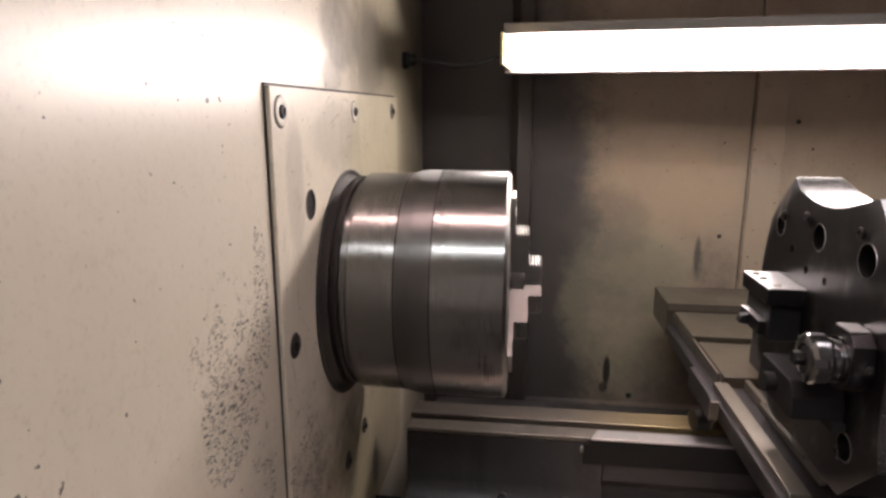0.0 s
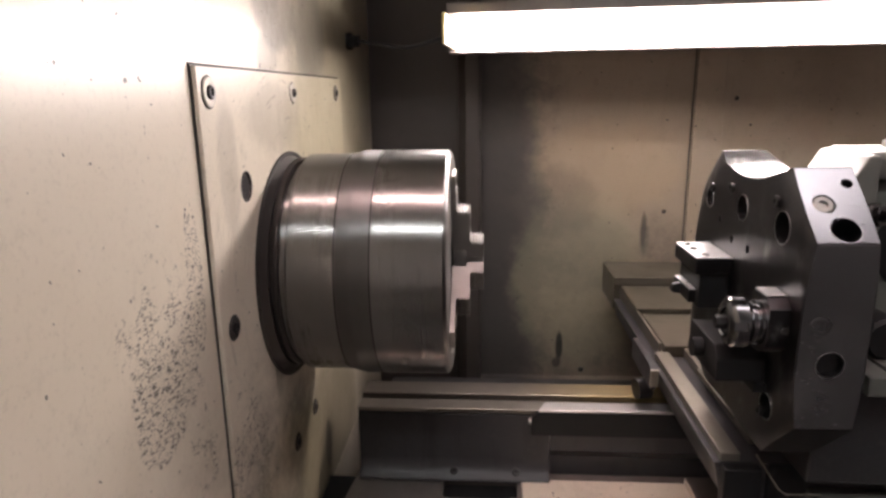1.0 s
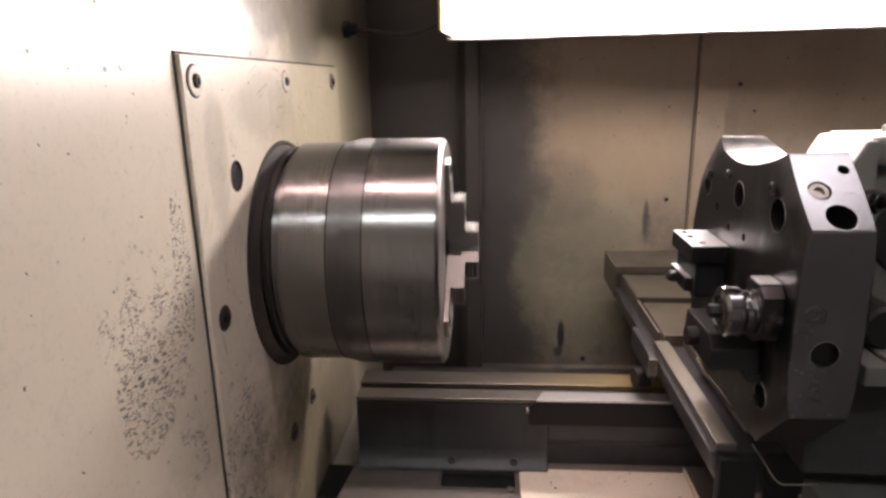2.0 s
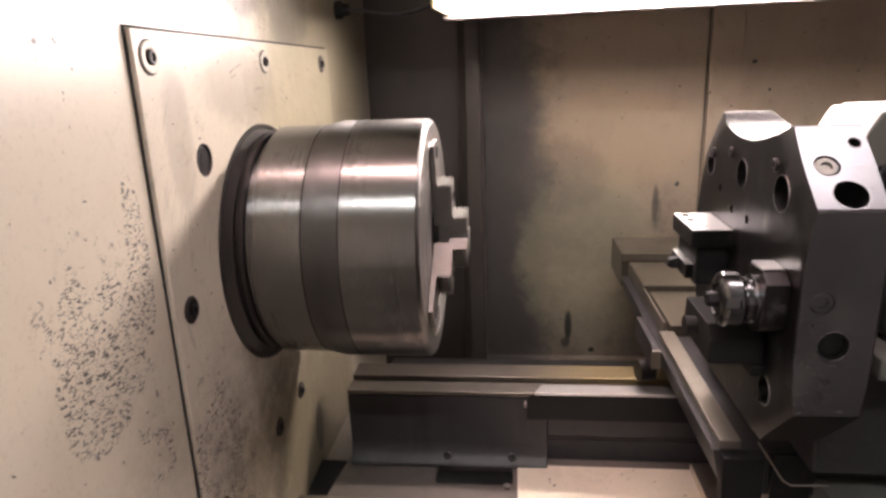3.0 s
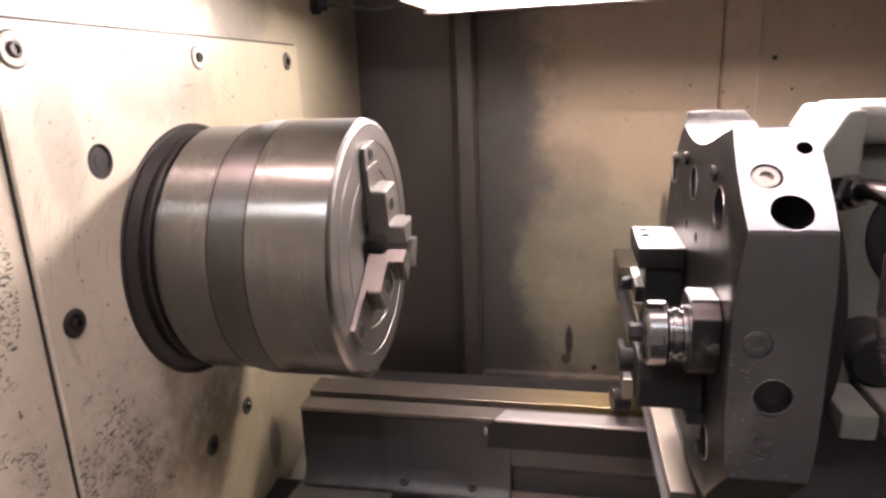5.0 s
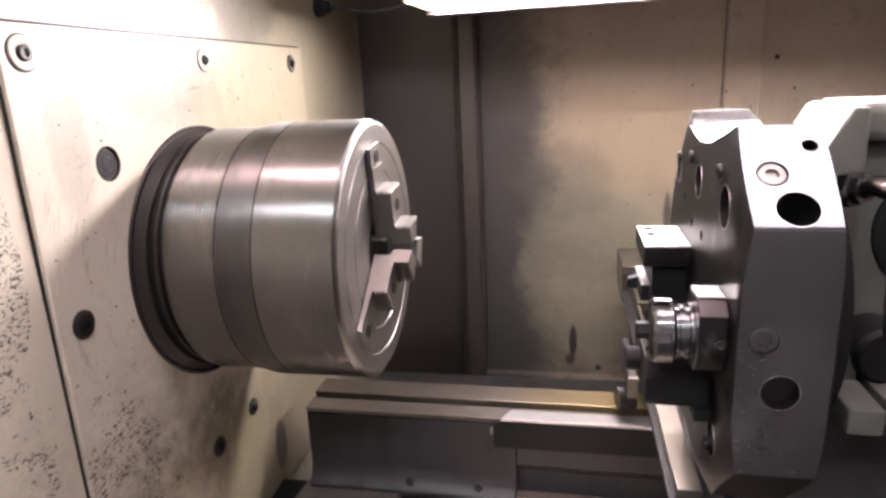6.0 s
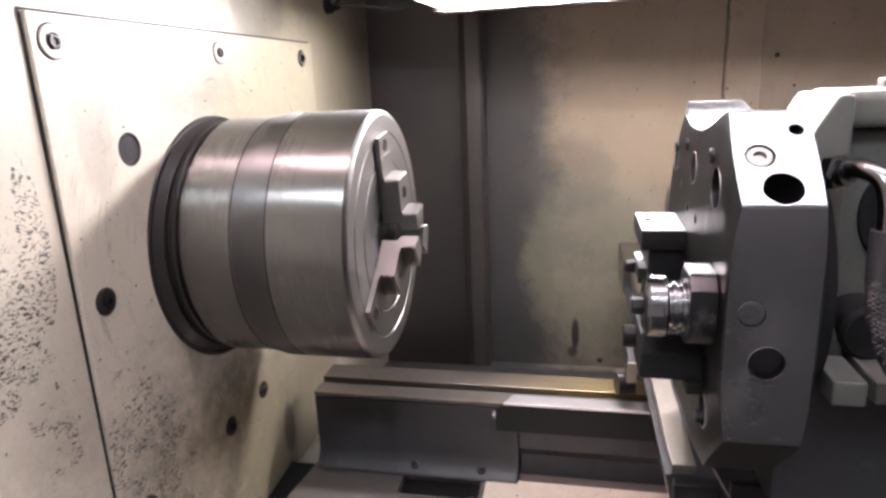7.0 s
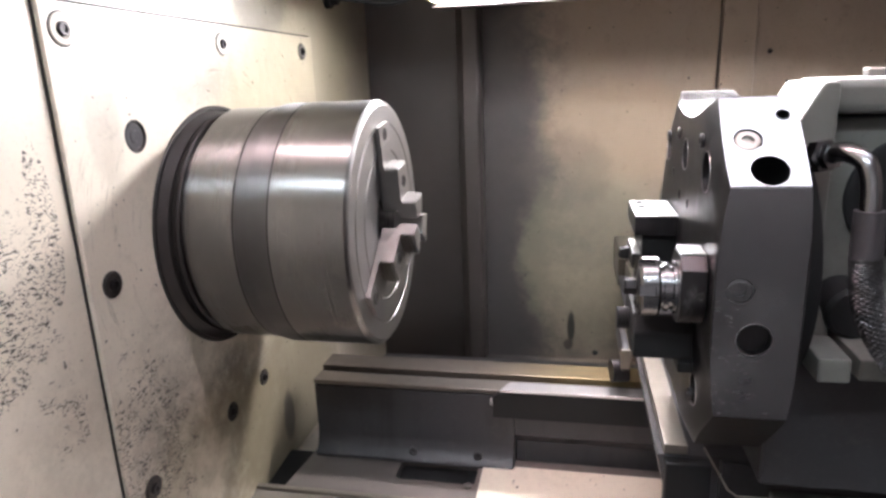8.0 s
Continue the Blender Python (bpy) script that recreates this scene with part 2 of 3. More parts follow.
CAP_YELLOW = paint("yellowed_plastic_cap", (0.75, 0.62, 0.25), (0.62, 0.48, 0.16), (0.3, 0.2, 0.08), 0.4)
TUBE_WHITE = glow("ceiling_light_white", (0.90, 0.98, 1.0), CEILING_POWER * 11)
TUBE_PINK = glow("ceiling_light_warm", (1.0, 0.70, 0.67), CEILING_POWER * 10)
PANEL_WHITE = glow("ceiling_panel_white", (0.98, 0.95, 1.0), CEILING_POWER * 2.3)
ROOM_PAINT = paint("workshop_wall_paint", (0.70, 0.685, 0.68), (0.60, 0.59, 0.58), (0.25, 0.25, 0.25), 0.8, 0.4, 0.2)
CONCRETE = paint("workshop_concrete", (0.09, 0.088, 0.085), (0.07, 0.068, 0.066), (0.04, 0.04, 0.04), 0.8)
RUBBER = paint("black_rubber", (0.03, 0.03, 0.032), (0.04, 0.04, 0.04), (0.02, 0.02, 0.02), 0.5, shine=0.15)


# ---- mesh helpers ----
def mesh_of(name, bm, material, angle=32):
    bmesh.ops.recalc_face_normals(bm, faces=bm.faces)
    me = bpy.data.meshes.new(name)
    bm.to_mesh(me)
    bm.free()
    me.polygons.foreach_set("use_smooth", [True] * len(me.polygons))
    me.set_sharp_from_angle(angle=radians(angle))
    me.materials.append(material)
    return me


def weigh(ob):
    """Large faces keep their own normals beside narrow bevels."""
    mod = ob.modifiers.new("weighted", "WEIGHTED_NORMAL")
    mod.keep_sharp, mod.weight = True, 60
    return ob


def thing(name, bm, material, label, category, group="", kind="", angle=32):
    return tagged(weigh(new(name, mesh_of(name, bm, material, angle))), label, category, group, kind)


def hub(name, place, label, category, group="", kind=""):
    ob = new(name)
    ob.empty_display_size = 0.02
    ob.matrix_basis = Matrix.Translation(place)
    return tagged(ob, label, category, group, kind)


def part(name, bm, material, parent, label="", angle=32):
    """One mesh under a thing or a part; bm is in the world's coordinates."""
    ob = weigh(new(name, mesh_of(name, bm, material, angle)))
    ob.parent = parent
    place = parent.matrix_basis.copy()
    up = parent.parent
    while up:
        place = up.matrix_basis @ place
        up = up.parent
    ob.data.transform(place.inverted())
    return tagged(ob, label)


def box(x0, x1, y0, y1, z0, z1, bevel=0.0, bm=None, segments=2):
    bm = bm or bmesh.new()
    made = bmesh.ops.create_cube(bm, size=1, matrix=Matrix.LocRotScale(((x0 + x1) / 2, (y0 + y1) / 2, (z0 + z1) / 2), None, (x1 - x0, y1 - y0, z1 - z0)))
    if bevel:
        edges = list({e for v in made["verts"] for e in v.link_edges})
        bmesh.ops.bevel(bm, geom=edges, offset=bevel, segments=segments, affect="EDGES", profile=0.5)
    return bm


def prism(points, low, high, axis="x", bevel=0.0, bm=None):
    """A closed outline drawn in the plane across the axis, drawn out from low to high. Outline: (y, z) for x, (x, z) for y, (x, y) for z."""
    bm = bm or bmesh.new()
    lay = {"x": lambda a, b, d: (d, a, b), "y": lambda a, b, d: (a, d, b), "z": lambda a, b, d: (a, b, d)}[axis]
    rows = [[bm.verts.new(lay(a, b, d)) for a, b in points] for d in (low, high)]
    n = len(points)
    faces = [bm.faces.new(rows[0]), bm.faces.new(rows[1][::-1])]
    faces += [bm.faces.new((rows[0][i], rows[0][(i + 1) % n], rows[1][(i + 1) % n], rows[1][i])) for i in range(n)]
    bmesh.ops.recalc_face_normals(bm, faces=faces)
    if bevel:
        edges = [e for f in faces for e in f.edges if e.calc_face_angle(0) > 0.5]
        bmesh.ops.bevel(bm, geom=list(set(edges)), offset=bevel, segments=2, affect="EDGES", profile=0.5)
    return bm


def turned(profile, centre, axis=(1, 0, 0), n=64, bm=None):
    """A solid turned about an axis through centre: profile rows are (distance along the axis, radius)."""
    bm = bm or bmesh.new()
    q = Vector((1, 0, 0)).rotation_difference(Vector(axis).normalized()).to_matrix()
    rings = []
    for d, r in profile:
        if r < 1e-6:
            rings.append([bm.verts.new(Vector(centre) + q @ Vector((d, 0, 0)))])
        else:
            rings.append([bm.verts.new(Vector(centre) + q @ Vector((d, r * math.cos(2 * math.pi * i / n), r * math.sin(2 * math.pi * i / n)))) for i in range(n)])
    for a, b in zip(rings, rings[1:]):
        for i in range(n):
            j = (i + 1) % n
            if len(a) == 1 and len(b) > 1:
                bm.faces.new((a[0], b[i], b[j]))
            elif len(b) == 1 and len(a) > 1:
                bm.faces.new((a[i], b[0], a[j]))
            elif len(a) > 1:
                bm.faces.new((a[i], b[i], b[j], a[j]))
    return bm


def tube(points, radius, n=16, bm=None):
    """A round pipe along points."""
    bm = bm or bmesh.new()
    pts = [Vector(p) for p in points]
    rings, side = [], Vector((0, 1, 0))
    for i, p in enumerate(pts):
        way = (pts[min(i + 1, len(pts) - 1)] - pts[max(i - 1, 0)]).normalized()
        a = (side - way * side.dot(way)).normalized()
        b = way.cross(a)
        r = radius[i] if isinstance(radius, (list, tuple)) else radius
        rings.append([bm.verts.new(p + r * (a * math.cos(2 * math.pi * k / n) + b * math.sin(2 * math.pi * k / n))) for k in range(n)])
        side = a
    for a, b in zip(rings, rings[1:]):
        for k in range(n):
            bm.faces.new((a[k], a[(k + 1) % n], b[(k + 1) % n], b[k]))
    bm.faces.new(rings[0][::-1])
    bm.faces.new(rings[-1])
    return bm


def bend(points, steps=8):
    """A smooth line through points."""
    pts = [Vector(p) for p in points]
    pts = [2 * pts[0] - pts[1]] + pts + [2 * pts[-1] - pts[-2]]
    out = []
    for a, b, c, d in zip(pts, pts[1:], pts[2:], pts[3:]):
        for i in range(steps):
            t = i / steps
            out.append(0.5 * (2 * b + (c - a) * t + (2 * a - 5 * b + 4 * c - d) * t * t + (3 * b - a - 3 * c + d) * t ** 3))
    return out + [pts[-2]]


def cut(ob, *cutters):
    """Take the cutters' solids out of a mesh object for good. Each cutter is a bmesh in the world's coordinates."""
    ob.modifiers.clear()
    for bm in cutters:
        bmesh.ops.recalc_face_normals(bm, faces=bm.faces)
        me = bpy.data.meshes.new("cutter")
        bm.to_mesh(me)
        bm.free()
        tool = new("cutter", me)
        mod = ob.modifiers.new("cut", "BOOLEAN")
        mod.operation, mod.object, mod.solver = "DIFFERENCE", tool, "EXACT"
        bpy.context.view_layer.update()
        done = bpy.data.meshes.new_from_object(ob.evaluated_get(bpy.context.evaluated_depsgraph_get()))
        ob.modifiers.clear()
        ob.data = done
        bpy.data.objects.remove(tool)
        bpy.data.meshes.remove(me)
    ob.data.polygons.foreach_set("use_smooth", [True] * len(ob.data.polygons))
    ob.data.set_sharp_from_angle(angle=radians(32))
    return weigh(ob)


def rod(centre, axis, radius, length, n=32, bm=None):
    return turned([(0, 0), (0, radius), (length, radius), (length, 0)], centre, axis, n, bm)


# ---- the enclosure ----
W = -0.19           # headstock wall
BACK = 1.275        # rear sheet wall
SPIN = (0.699, 0.999)   # spindle axis, y and z

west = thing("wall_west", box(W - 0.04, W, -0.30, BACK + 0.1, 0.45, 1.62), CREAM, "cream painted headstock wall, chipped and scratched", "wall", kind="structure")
cut(west, rod((W - 0.035, *SPIN), (1, 0, 0), 0.122, 0.1, 64))
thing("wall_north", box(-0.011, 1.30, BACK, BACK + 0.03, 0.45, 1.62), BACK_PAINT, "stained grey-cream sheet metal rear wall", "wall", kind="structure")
# left of the post the rear wall is a darker brown
thing("wall_north_panel", box(W - 0.04, -0.0112, BACK - 0.002, BACK + 0.03, 0.45, 1.62), PANEL_PAINT, "dark brown rear corner panel", "wall", kind="structure")
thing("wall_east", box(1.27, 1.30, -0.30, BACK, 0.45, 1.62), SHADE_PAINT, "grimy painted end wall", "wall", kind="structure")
# unseen roof, added and sized to block tube light from the rear wall
thing("ceiling", box(W - 0.04, 1.30, 0.66, BACK + 0.03, 1.62, 1.65), SHADE_PAINT, "unseen roof sheet keeping ceiling light off the rear wall", "roof", kind="structure")
thing("floor", box(W - 0.04, 1.30, -0.30, BACK + 0.03, 0.42, 0.45), CAST_DARK, "oily dark chip tray floor", "floor", kind="structure")

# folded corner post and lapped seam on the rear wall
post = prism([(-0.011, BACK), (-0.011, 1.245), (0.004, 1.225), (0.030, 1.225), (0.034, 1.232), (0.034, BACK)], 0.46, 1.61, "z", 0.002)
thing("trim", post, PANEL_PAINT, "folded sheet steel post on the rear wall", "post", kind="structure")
thing("trim", box(0.4465, 0.4488, BACK - 0.002, BACK - 0.0005, 0.46, 1.61), LEDGE_PAINT, "dark joint beside the lapped seam", "joint", kind="structure")
thing("trim", box(0.449, 0.505, BACK - 0.013, BACK - 0.0005, 0.46, 1.61, 0.003), BACK_PAINT, "lapped sheet seam strip on the rear wall", "trim", kind="structure")
thing("trim", box(0.034, 1.26, BACK - 0.022, BACK - 0.001, 0.55, 0.588, 0.003), BACK_PAINT, "folded flange at the foot of the rear wall", "trim", kind="structure")

# ---- work lamp ----
lamp = hub("work_lamp", (-0.014, 1.065, 1.26), "long lit tube work lamp with yellowed end cap", "lamp")
part("housing", prism([(1.0805, 1.258), (1.115, 1.258), (1.115, 1.335), (1.055, 1.335), (1.055, 1.318), (1.0805, 1.318)], -0.02, 0.75, "x", 0.002), SHADE_PAINT, lamp, "dark sheet steel housing")
part("diffuser", box(-0.004, 0.74, 1.065, 1.080, 1.263, 1.311, 0.004), LAMP_GLOW, lamp, "glowing white diffuser")
# the cap's long forward reach is added as a shield shading the headstock wall
part("end_cap", box(-0.0135, -0.0085, 0.950, 1.0803, 1.2640, 1.3090, 0.0015), CAP_YELLOW, lamp, "yellowed plastic end cap, drawn forward to shade the wall")
for x in (0.30, 0.65):
    part("bracket", box(x, x + 0.03, 1.1155, BACK + 0.02, 1.29, 1.31, 0.002), SHADE_PAINT, lamp, "dark steel wall bracket")
lamp.rotation_euler[2] = radians(-4)

cable = hub("lamp_cable", (W, 1.074, 1.28), "dark cable from a wall gland to the lamp", "cable")
part("gland", turned([(0, 0), (0, 0.014), (0.010, 0.014), (0.012, 0.010), (0.022, 0.009), (0.022, 0)], (W - 0.001, 1.074, 1.280), (1, 0, 0), 20), BLACK_TOOL, cable, "black cable gland")
part("cord", tube(bend([(-0.170, 1.074, 1.280), (-0.140, 1.080, 1.276), (-0.10, 1.095, 1.270), (-0.06, 1.10, 1.276), (-0.019, 1.099, 1.290)]), 0.0032, 10), RUBBER, cable)
for x, z, k in ((0.407, 0.952, 1), (0.401, 1.136, 0.5), (0.531, 1.176, 1), (0.562, 1.125, 0.6), (0.252, 0.601, 1.4)):
    thing("rivet", turned([(0, 0.0042 * k), (0.0012, 0.0038 * k), (0.0022, 0.0022 * k), (0.0024, 0)], (x, BACK - 0.0003, z), (0, -1, 0), 14), HOLE_DARK, "small dark rivet in the rear wall", "rivet", "rear wall rivets")

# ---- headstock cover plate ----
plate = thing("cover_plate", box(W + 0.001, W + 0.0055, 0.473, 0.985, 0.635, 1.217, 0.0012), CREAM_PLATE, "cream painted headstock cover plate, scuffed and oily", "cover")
cut(plate, rod((W - 0.02, 0.691, 0.998), (1, 0, 0), 0.1325, 0.1, 96))
part("gap_strip", prism([(0.4705, 0.62), (0.4728, 0.62), (0.4728, 1.2175), (0.985, 1.2175), (0.985, 1.2195), (0.4705, 1.2195)], W + 0.0004, W + 0.0012), GAP, plate, "dark gap round the plate")


def cap_screw(y, z, washer, r=0.0125):
    s = hub("cap_screw", (W + 0.0055, y, z), "socket head screw on a broad washer in the cover plate", "screw", "cover plate screws")
    part("washer_seat", turned([(0, r + 0.0012), (0.0004, r + 0.0012), (0.0004, 0)], (W + 0.0056, y, z), n=32), GAP, s, "dark line round the washer")
    part("washer", turned([(0, r), (0.0012, r), (0.0018, r * 0.93), (0.0018, r * 0.62), (0.0012, r * 0.56), (0.0012, 0)], (W + 0.0057, y, z), n=32), washer, s)
    head = turned([(0.0012, 0), (0.0012, r * 0.46), (0.0030, r * 0.46), (0.0038, r * 0.38), (0.0038, r * 0.26), (0.002, r * 0.24), (0.002, 0)], (W + 0.0057, y, z), n=24)
    part("head", head, BLACK_STEEL, s, "dark socket head")


for y, z, washer, r in ((0.492, 1.1965, ZINC_WASHER, 0.0125), (0.726, 1.196, ZINC_WASHER, 0.0112), (0.946, 1.1955, SCREW, 0.0105), (0.498, 0.9885, RING_BLACK, 0.0108),
                        (0.504, 0.783, RING_BLACK, 0.0108), (0.652, 0.782, RING_BLACK, 0.0100), (0.732, 0.787, RING_BLACK, 0.0095)):
    cap_screw(y, z, washer, r)
cut(plate, rod((W + 0.0008, 0.5585, 1.109), (1, 0, 0), 0.0150, 0.02, 48))
plug = hub("plug", (W + 0.001, 0.5585, 1.109), "dark round plug sunk in the cover plate", "plug")
part("plug_rim", turned([(0.0, 0.0149), (0.0043, 0.0149), (0.0043, 0.0138), (0.0022, 0.0130), (0.0022, 0.0), (0, 0)], (W + 0.0011, 0.5585, 1.109), n=48), RING_BLACK, plug, "black rim")
part("plug_face", turned([(0.0024, 0.0118), (0.0030, 0.0112), (0.0030, 0.0062), (0.0036, 0.0056), (0.0036, 0)], (W + 0.0011, 0.5585, 1.109), n=40), BLACK_STEEL, plug, "worn dark face")

# ---- chuck ----
chuck = hub("chuck", (W, *SPIN), "large steel three-jaw lathe chuck on the spindle", "chuck")
R, RB = 0.1315, 0.1275
C0 = (0, *SPIN)
C1 = (0, 0.691, 0.998)   # the bore of the cover sits a little off the spindle
ring = part("seal_ring", turned([(-0.20, 0.095), (-0.20, 0.1322), (-0.1838, 0.1322), (-0.1826, 0.1312), (-0.1826, 0.1285), (-0.1840, 0.1275), (-0.1780, 0.1210), (-0.1765, 0.1195), (-0.1765, 0.095), (-0.20, 0.095)], C1, n=128), RING_BLACK, chuck, "oily black seal ring")
part("lip", turned([(-0.1767, 0.100), (-0.1767, 0.1215), (-0.1742, 0.1232), (-0.1700, 0.1236), (-0.1685, 0.1222), (-0.1685, 0.100), (-0.1767, 0.100)], C0, n=128), RING_BLACK, ring, "glossy black lip")
part("back_plate", turned([(-0.168, 0.0), (-0.168, 0.118), (-0.160, 0.118), (-0.160, RB - 0.002), (-0.158, RB), (-0.1105, RB), (-0.1098, RB - 0.001), (-0.1098, 0)], C0, n=160), STEEL, chuck, "polished steel back plate")
part("band", turned([(-0.1092, 0), (-0.1092, RB - 0.0012), (-0.1085, RB), (-0.096, R - 0.0008), (-0.092, R), (-0.0732, R), (-0.0727, R - 0.0008), (-0.0727, 0)], C0, n=160), STEEL_BAND, chuck, "matte steel middle band")
body = part("body", turned([(-0.0722, 0), (-0.0722, R - 0.0008), (-0.0716, R), (0.001, R), (0.0034, R - 0.0024), (0.0034, 0.0385), (-0.060, 0.0385), (-0.060, 0)], C0, n=160), STEEL, chuck, "bright turned steel body with bevelled rim")

for x, r in ((-0.1095, RB), (-0.07245, R)):
    part("joint_ring", turned([(x - 0.0008, r - 0.004), (x - 0.0008, r + 0.00015), (x + 0.0008, r + 0.00015), (x + 0.0008, r - 0.004), (x - 0.0008, r - 0.004)], C0, n=160), GAP, chuck, "dark joint line")
part("face", turned([(0.0030, R - 0.0028), (0.0046, R - 0.0052), (0.0046, 0.109), (0.0036, 0.1085), (0.0036, 0.1065), (0.0046, 0.106), (0.0046, 0.082), (0.0036, 0.0815), (0.0036, 0.0795), (0.0046, 0.079), (0.0046, 0.040), (0.0038, 0.0385), (0.0036, 0.0385)], C0, n=128), STEEL_FACE, chuck, "faced steel front with turned grooves")


def jaw(angle):
    """A stepped hard jaw with serrated ends, standing on the chuck's face."""
    bm = bmesh.new()
    prof = [(0.0055, 0.020), (0.0055, 0.108), (0.0125, 0.108), (0.0125, 0.088), (0.0135, 0.088), (0.0135, 0.066)]
    for k in range(4):
        prof += [(0.0150 + 0.0052 * k, 0.0665), (0.0170 + 0.0052 * k, 0.0618), (0.0190 + 0.0052 * k, 0.0665)]
    prof += [(0.0355, 0.065), (0.0365, 0.064), (0.0365, 0.030)]
    for k in range(4):
        prof += [(0.0385 + 0.0052 * k, 0.0305), (0.0405 + 0.0052 * k, 0.0262), (0.0425 + 0.0052 * k, 0.0305)]
    prof += [(0.0585, 0.0295), (0.0595, 0.0285), (0.0595, 0.0105), (0.0585, 0.0095), (0.0300, 0.0095), (0.0300, 0.020)]
    prof = [(0.0055 + (x - 0.0055) * 0.66, r) for x, r in prof]
    half = 0.0165
    rows = [[bm.verts.new((x, w, r)) for x, r in prof] for w in (-half, half)]
    n = len(prof)
    bm.faces.new(rows[0])
    bm.faces.new(rows[1][::-1])
    for i in range(n):
        bm.faces.new((rows[0][i], rows[0][(i + 1) % n], rows[1][(i + 1) % n], rows[1][i]))
    # the tall step narrows toward the middle of the chuck
    for v in bm.verts:
        if v.co.z < 0.03 and v.co.x > 0.015:
            v.co.y *= 0.62 if v.co.z < 0.012 else 0.95
    bm.transform(Matrix.Translation((0, *SPIN)) @ Matrix.Rotation(radians(angle), 4, "X"))
    return bm


for a in (8, 128, 248):
    j = part("jaw", jaw(a), STEEL_FACE, chuck, "stepped jaw with serrated ends", 20)
    for r0 in (0.048, 0.098):
        bolt = turned([(0.0, 0.0), (0.0, 0.0062), (0.0008, 0.0062), (0.0008, 0.004), (-0.004, 0.0035), (-0.004, 0)], (0.0262 if r0 < 0.06 else 0.0104, 0, r0), n=20)
        bolt.transform(Matrix.Translation((0, *SPIN)) @ Matrix.Rotation(radians(a), 4, "X"))
        part("jaw_bolt", bolt, HOLE_DARK, j)
# ---- bed ----
bed = hub("lathe_bed", (0.2, 0.80, 0.60), "dark oily cast lathe bed with ground steel ways", "lathe bed")
part("casting", prism([(0.772, 0.760)] + [(0.742 + 0.030 * math.cos(radians(a)), 0.692 - 0.031 * math.sin(radians(a))) for a in range(0, 61, 10)] + [(0.757, 0.6607), (0.781, 0.6607), (0.781, 0.50), (0.850, 0.50), (0.850, 0.760)], -0.135, 0.134, "x", 0.003), CAST_DARK, bed, "dark oily bed casting with a filleted foot")
part("recess", prism([(0.7725, 0.760), (0.7725, 0.705), (0.786, 0.690), (0.786, 0.50), (0.850, 0.50), (0.850, 0.760)], 0.1342, 1.20, "x", 0.002), CAST_DARK, bed, "dark oily recess under the way")
part("rear_casting", prism([(0.8505, 0.735), (0.8505, 0.50), (1.10, 0.50), (1.10, 0.66), (0.90, 0.70)], -0.135, 1.20, "x", 0.003), CAST_DARK, bed, "dark oily rear casting")
part("front_way", box(-0.135, 1.20, 0.772, 0.801, 0.7605, 0.767, 0.0015), WAY_STEEL, bed, "ground steel way strip")
part("rear_way", box(-0.135, 1.20, 0.806, 0.845, 0.7605, 0.7725, 0.0015), WAY_OILY, bed, "ground steel way strip")
part("groove", box(-0.134, 1.19, 0.8012, 0.8058, 0.7602, 0.763), GAP, bed, "dark groove between the ways")
gib = thing("way_wiper", prism([(0.107, 0.7320), (0.40, 0.7320), (0.40, 0.7672), (0.116, 0.7672), (0.107, 0.7600)], 0.7652, 0.7717, "y", 0.0006), BLACK_TOOL, "dark steel wiper bar clamped along the bed way", "wiper bar")
# pale strip over the dark bar's top
part("bright_top", prism([(0.1165, 0.7656), (0.40, 0.7656), (0.40, 0.7895), (0.127, 0.7895)], 0.7674, 0.7706, "z", 0.0006), FACET_STEEL, gib, "bright top strip")
socket_screw_at = (0.1065, 0.769, 0.752)
part("end_screw", rod(socket_screw_at, (-1, 0, 0), 0.0045, 0.003, 20), SCREW, gib, "bright end screw")

# ---- bed skirt, tray ----
# dark wedge filling the gap beside the bed's end
thing("bed_floor_wedge", prism([(0.700, 0.645), (0.782, 0.650), (0.790, 0.645), (0.790, 0.60), (0.700, 0.60)], W + 0.0062, -0.1365, "x", 0.0012), BLACK_TOOL, "dark floor wedge between headstock and bed", "gusset")
skirt = thing("bed_skirt", prism([(-0.138, 0.800), (1.15, 0.800), (1.15, 0.690), (-0.150, 0.690)], 0.648, 0.660, "z", 0.0015), LEDGE_PAINT, "oily cast ledge with a rectangular chip hole", "ledge")
cut(skirt, box(-0.015, 0.088, 0.724, 0.771, 0.60, 0.70, 0.006))
part("hole_rim", prism([(-0.019, 0.775), (0.092, 0.775), (0.092, 0.7725), (-0.019, 0.7725)], 0.6602, 0.6618, "z", 0.0004), RAIL_STEEL, skirt, "worn bright hole edge")
part("ledge_screw", turned([(0, 0.0055), (0.003, 0.0055), (0.004, 0.004), (0.004, 0)], (0.0805, 0.7195, 0.6602), (0, 0, 1), 6), SCREW, skirt, "hexagonal screw head")
# tray stops short of the turret, so the shaded part under it stays dark
tray = thing("chip_tray", box(0.094, 0.318, 0.40, 0.765, 0.6605, 0.664, 0.001), TRAY_PAINT, "pale worn sheet metal chip tray", "tray")
part("tray_end", box(0.3182, 0.3205, 0.40, 0.765, 0.640, 0.672, 0.0006), TRAY_PAINT, tray, "upturned tray end")
thing("tray_lip", prism([(0.690, 0.6605), (0.690, 0.652), (0.60, 0.635), (0.58, 0.635), (0.58, 0.640), (0.60, 0.640), (0.682, 0.657), (0.682, 0.6605)], -0.189, 0.40, "x", 0.0008), RAIL_STEEL, "bare steel lip in front of the ledge", "tray lip")
